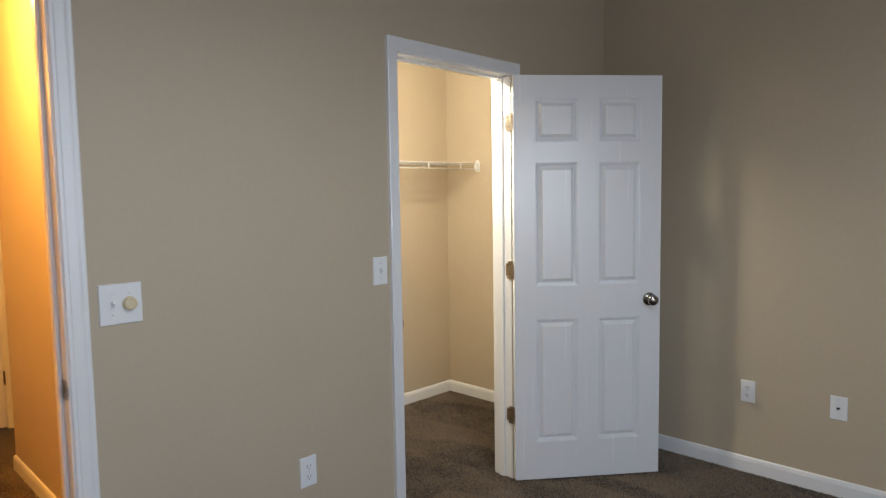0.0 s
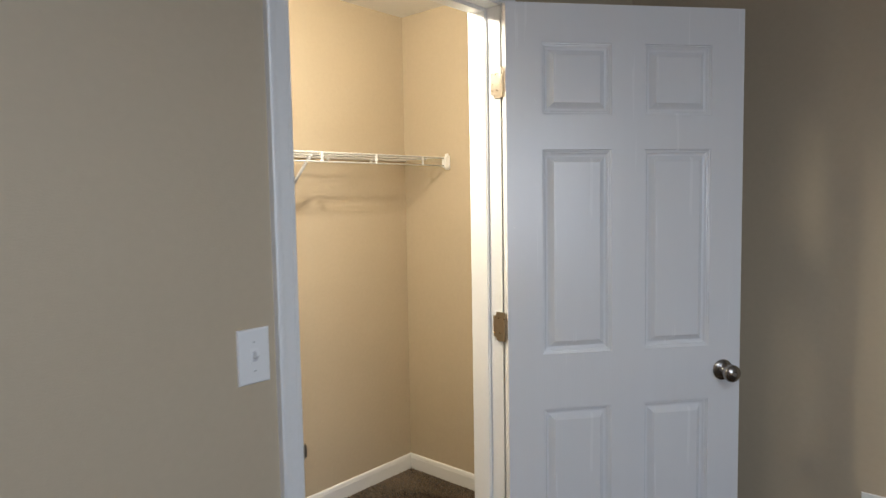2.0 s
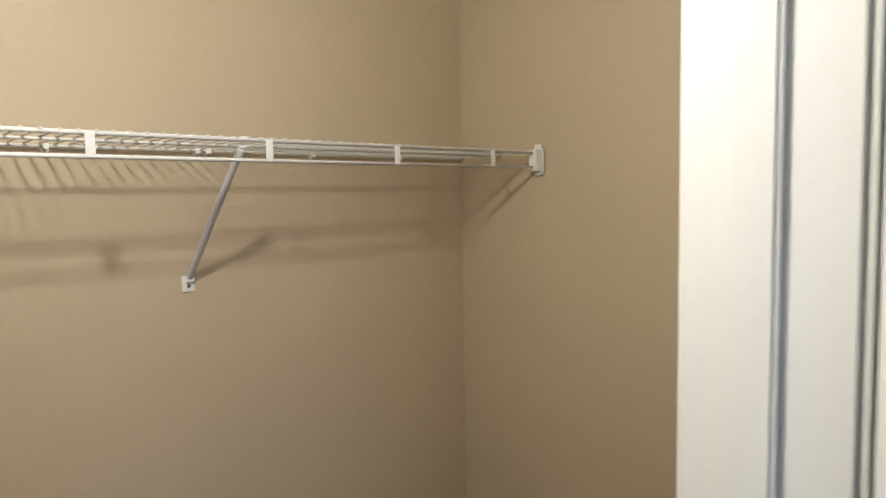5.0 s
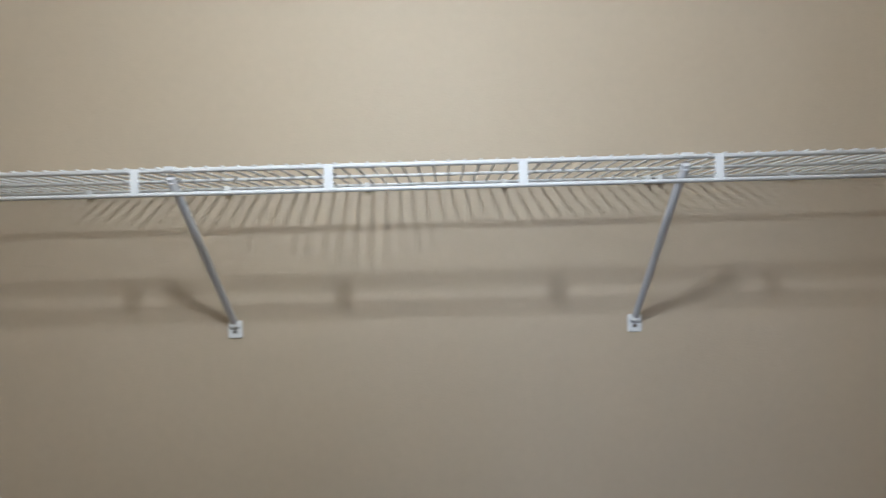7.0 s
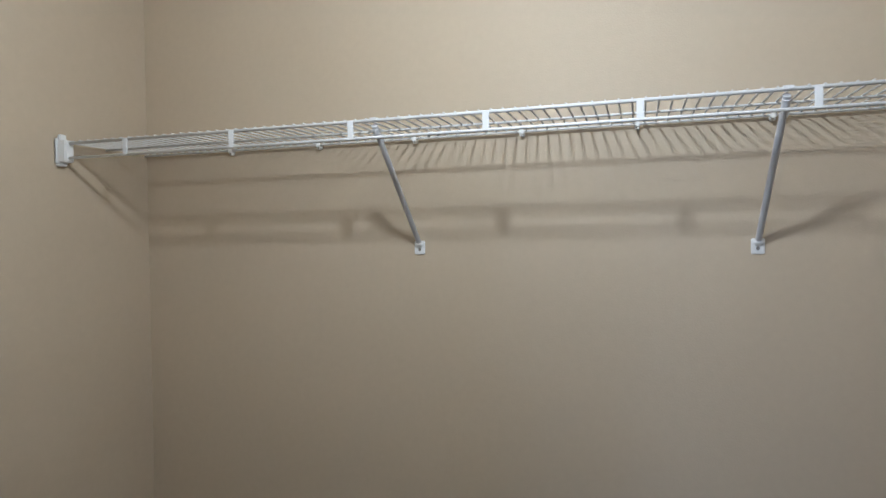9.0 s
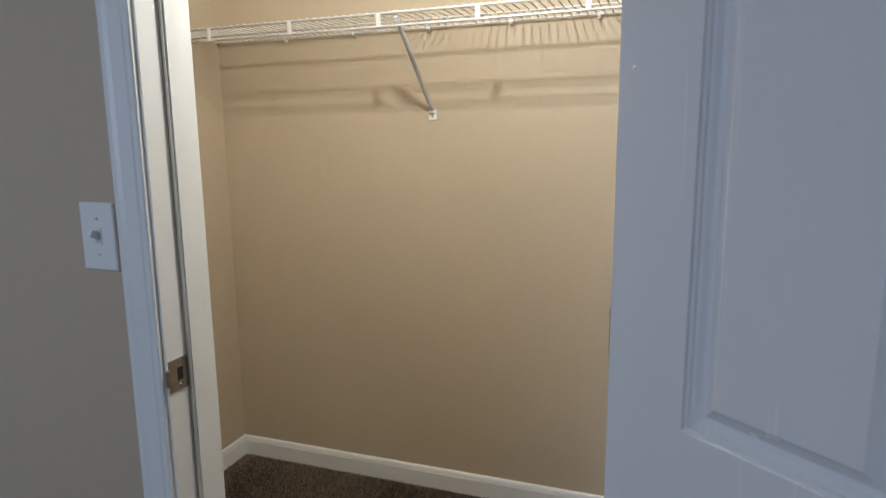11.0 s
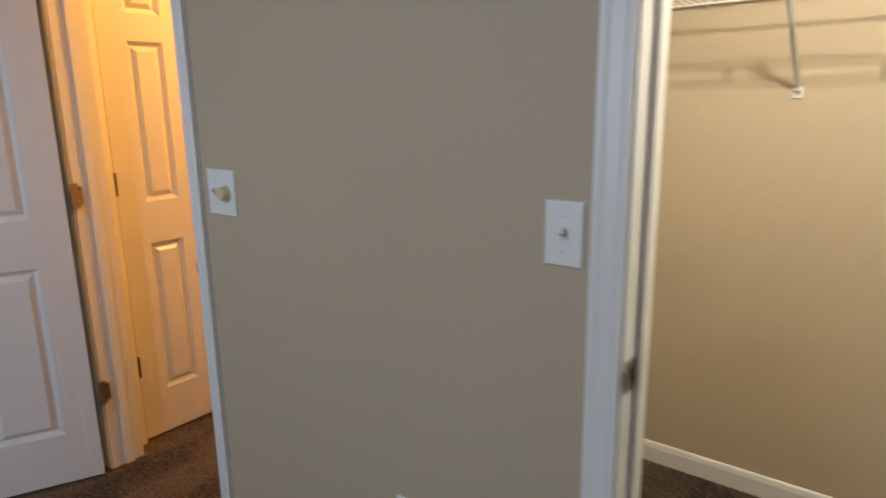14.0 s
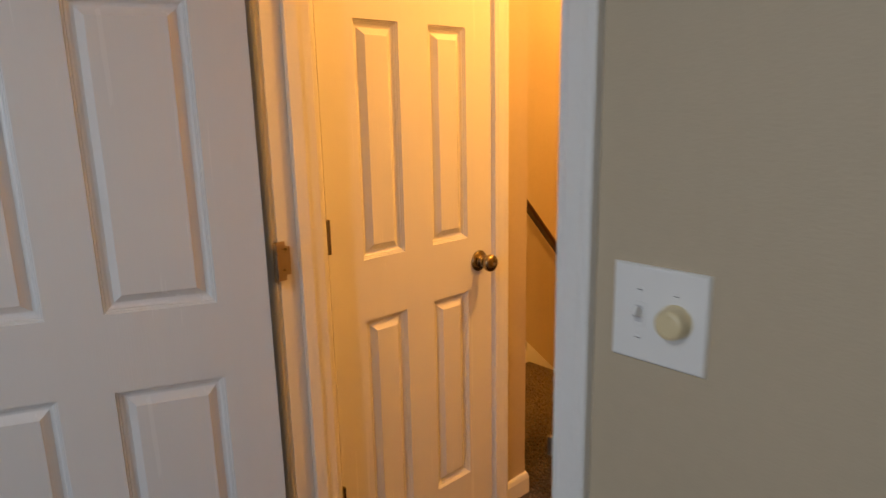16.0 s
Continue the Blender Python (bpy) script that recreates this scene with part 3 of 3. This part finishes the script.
def shelf_brace(x):
    """A diagonal strut from the shelf's front rod down to a foot on the wall."""
    t = thing("shelf_brace", "grey steel shelf brace with a white wall foot", "shelf brace", pose(x, 0, 0), "shelf braces")
    sz = shelf_z(x)
    a, b = Vector((0, SY + 0.006, sz - 0.010)), Vector((0, BACK - 0.009, 1.407))
    bm = rod((0, 0, 0), (0, 0, (a - b).length), 0.0064, 14)
    for v in bm.verts:
        v.co.x *= 1.12
    part("strut", bm, GREY_STEEL, t, smooth=False, at=Matrix.Translation(b) @ (a - b).to_track_quat("Z", "X").to_matrix().to_4x4() @ pose(0, 0, 0, 0, 0, 90))
    hook = box((-0.011, SY - 0.0055, sz - 0.003), (0.011, SY + 0.0055, sz + 0.0065), 0.003)
    part("hook", hook, VINYL, t, "white moulded hook clip")
    part("collar", rod(a + Vector((0, 0.004, -0.006)), a + Vector((0, 0.016, -0.020)), 0.0078, 14), GREY_STEEL, t)
    bm = bmesh.new()
    add_box(bm, (-0.0145, BACK - 0.0045, 1.375), (0.0145, BACK, 1.411), 0.0018)
    foot = part("foot", bm, PLASTIC, t, "white plastic wall foot")
    part("socket", box((-0.0105, BACK - 0.014, 1.397), (0.0105, BACK - 0.004, 1.4105), 0.0025), PLASTIC, foot)
    part("screw", lathe([(0.0003, 0), (0.0042, 0), (0.0035, 0.0016), (0.0003, 0.0012)], 14), STEEL, foot, at=pose(0, BACK - 0.0045, 1.388, 90))
    return t


shelf_brace(-0.009)
shelf_brace(0.804)

clip = thing("wall_clip", "small white clip holding the shelf's back rod", "wall clip", pose(-0.575, 0, shelf_z(-0.575) - SZ), "shelf wall clips")
part("clip_body", box((-0.006, BACK - 0.016, SZ - 0.011), (0.006, BACK, SZ + 0.0035), 0.002), PLASTIC, clip)
part("clip_hook", box((-0.006, BACK - 0.0205, SZ - 0.006), (0.006, BACK - 0.0155, SZ + 0.006), 0.0015), PLASTIC, clip)
part("screw", lathe([(0.0003, 0), (0.0035, 0), (0.003, 0.0012), (0.0003, 0.001)], 12), STEEL, clip, at=pose(0, BACK - 0.016, SZ - 0.007, 90))
for cx in (-0.295, -0.016, 0.267, 0.542, 0.832, 0.856, 1.12, 1.40):
    copy_thing(clip, pose(cx, 0, shelf_z(cx) - SZ))


def end_bracket(side):
    """A white bracket that holds the shelf's front corner to the side wall."""
    t = thing("end_bracket", "white plastic shelf end bracket on the side wall", "shelf bracket", pose(CLOSET_R if side > 0 else LEFT, 0, shelf_z(CLOSET_R if side > 0 else LEFT) - SZ), "shelf end brackets")
    s = -side
    def b(a, c, bev=0.002):
        return box((min(a[0] * s, c[0] * s), a[1], a[2]), (max(a[0] * s, c[0] * s), c[1], c[2]), bev)
    part("wall_plate", b((0, SY - 0.020, SZ - 0.052), (0.004, SY + 0.020, SZ + 0.014)), PLASTIC, t)
    part("cup", b((0.003, SY - 0.014, SZ - 0.048), (0.030, SY + 0.014, SZ + 0.008), 0.003), PLASTIC, t)
    part("top_tab", b((0, SY - 0.010, SZ + 0.008), (0.010, SY + 0.010, SZ + 0.024)), PLASTIC, t)
    part("foot_tab", b((0, SY - 0.018, SZ - 0.058), (0.014, SY + 0.008, SZ - 0.052)), PLASTIC, t)
    part("screw", lathe([(0.0003, 0), (0.0036, 0), (0.003, 0.0012), (0.0003, 0.001)], 12), STEEL, t, at=pose(s * 0.004, SY + 0.016, SZ - 0.02, 0, 90 * s, 0))
    return t


end_bracket(1)
end_bracket(-1)

# ---- lamps that light the rooms ----


def ceiling_lamp(name, label, x, y, top, bulb_z, glass, shade=0.0):
    """A lampholder on the ceiling with a round bulb, and a metal shade where one is worn."""
    t = thing(name, label, "ceiling light", pose(x, y, 0))
    part("base", lathe([(0.0005, top - 0.028), (0.062, top - 0.028), (0.070, top - 0.016), (0.070, top), (0.0005, top)], 32), PLASTIC, t, smooth=True)
    part("holder", lathe([(0.0005, bulb_z + 0.012), (0.009, bulb_z + 0.012), (0.010, bulb_z + 0.034), (0.021, bulb_z + 0.036), (0.021, top - 0.026), (0.0005, top - 0.026)], 24), PLASTIC, t, smooth=True)
    ball = [(max(0.0005, 0.013 * math.sin(math.pi * k / 12)), bulb_z - 0.013 * math.cos(math.pi * k / 12)) for k in range(13)]
    part("bulb", lathe(ball, 20), glass, t, "glowing round bulb", True)
    if shade:
        part("shade", lathe([(0.024, bulb_z + 0.066), (shade, bulb_z + 0.036), (shade + 0.002, bulb_z + 0.038), (0.026, bulb_z + 0.070)], 36), PLASTIC, t, smooth=True)
    return t


closet_lamp = ceiling_lamp("closet_lamp", "white lampholder on the closet ceiling", 0.31, 0.275, CEIL, 2.146, glow("warm_bulb", (1.0, 0.87, 0.57), 20))
# plate added out of view, only to weaken the bulb's spill onto the east wall
part("spill_blocker", box((-0.098, -0.058, 2.085), (0.098, -0.055, 2.215), 0.001, 1), PLASTIC, closet_lamp, "unseen white plate added to block bulb light towards the doorway")
ceiling_lamp("bedroom_lamp", "white shaded lamp on the bedroom ceiling", -0.80, -1.95, HIGH, 2.50, glow("cool_bulb", (0.93, 1.0, 1.0), 12), 0.17)
ceiling_lamp("hall_lamp", "white lampholder on the hall ceiling", -1.50, 1.16, CEIL, 2.38, glow("amber_bulb", (1.0, 0.5, 0.12), 20))
ceiling_lamp("stair_lamp", "white lampholder above the stairs", -2.42, 2.75, CEIL, 2.25, glow("amber_stair_bulb", (1.0, 0.5, 0.12), 20))

# bedroom window behind the walk
wf = structure("window_1", box((-2.05, -4.06, 0.8), (-0.35, -4.03, 0.84), 0.003), TRIM, "white framed bedroom window", "window")
for a, b in (((-2.05, -4.06, 2.16), (-0.35, -4.03, 2.2)), ((-2.05, -4.06, 0.84), (-2.01, -4.03, 2.16)), ((-0.39, -4.06, 0.84), (-0.35, -4.03, 2.16)),
             ((-1.22, -4.06, 0.84), (-1.18, -4.03, 2.16))):
    part("window_frame", box(a, b, 0.003), TRIM, wf)

# ---- stair rail and skirt ----
rail = thing("handrail", "dark stained wooden handrail on the stair wall", "handrail", IDENT)
RZ, RY, RT = 0.893, 1.866, 1.04


def rail_z(y):
    return RZ - (y - RY) * RT


rp = [(-0.020, -0.022), (0.020, -0.022), (0.024, -0.008), (0.020, 0.010), (0.010, 0.020), (-0.010, 0.020), (-0.020, 0.010), (-0.024, -0.008)]
ys = (1.60, 4.2)
part("rail", sweep(rp, [(-2.85, y, rail_z(y)) for y in ys], [((1, 0, 0), (0, 0, 1))] * 2), RAIL_WOOD, rail)
for y in (2.55, 3.6):
    part("rail_bracket", rod((-2.9, y, rail_z(y) - 0.07), (-2.85, y, rail_z(y) - 0.03), 0.006), NICKEL, rail)
sk = sweep([(0.0, 0.0), (0.014, 0.0), (0.014, 0.16), (0.0, 0.17)], [(-2.9, y, -(y - 1.943) * 0.94 - 0.063) for y in (1.92, 4.0)], [((1, 0, 0), (0, 0, 1))] * 2)
structure("stair_skirt", sk, TRIM, "white painted skirt board beside the stairs", "trim")

# ---- carpet pile ----


def pile(name, x0, x1, y0, y1, per_m2, seed):
    """Upright tufts, leaning at random, over a stretch of floor."""
    rng = np.random.default_rng(seed)
    k = int((x1 - x0) * (y1 - y0) * per_m2)
    base = np.stack([rng.uniform(x0, x1, k), rng.uniform(y0, y1, k), np.full(k, -0.001)], 1)
    turn, lean = rng.uniform(0, 2 * np.pi, k), rng.normal(0, 0.0035, (k, 2))
    tall, half = rng.uniform(0.005, 0.011, k), rng.uniform(0.0010, 0.0020, k)
    side = np.stack([np.cos(turn), np.sin(turn), np.zeros(k)], 1) * half[:, None]
    tip = base + np.concatenate([lean, tall[:, None]], 1)
    mid = base + np.concatenate([lean * 0.35, tall[:, None] * 0.6], 1)
    v = np.stack([base - side, base + side, mid + side * 0.9, tip, mid - side * 0.9], 1).reshape(-1, 3)
    f = [(5 * i, 5 * i + 1, 5 * i + 2, 5 * i + 3, 5 * i + 4) for i in range(k)]
    me = bpy.data.meshes.new(name)
    me.from_pydata(v.tolist(), [], f)
    me.materials.append(PILE)
    return tagged(new(name, me), "tufted brown carpet pile", "carpet", kind="stuff")


pile("carpet_pile", LEFT + 0.013, CLOSET_R - 0.013, WALL_T + 0.013, BACK - 0.013, 42000, 1)
pile("carpet_pile", C0 + 0.002, C1 - 0.002, -0.02, WALL_T + 0.013, 42000, 2)
pile("carpet_pile", 0.0, RIGHT - 0.013, -1.55, -0.019, 26000, 3)
pile("carpet_pile", -2.05, LEFT - 0.123, 0.13, 1.93, 24000, 4)
pile("carpet_pile", B0 + 0.002, B1 - 0.002, -0.5, 0.13, 24000, 5)
pile("carpet_pile", -1.93, LEFT - 0.123, 1.931, 2.88, 20000, 7)
pile("carpet_pile", -2.88, -2.051, 0.99, 1.935, 24000, 6)
pile("carpet_pile", -2.10, -2.051, 0.2, 0.99, 24000, 8)
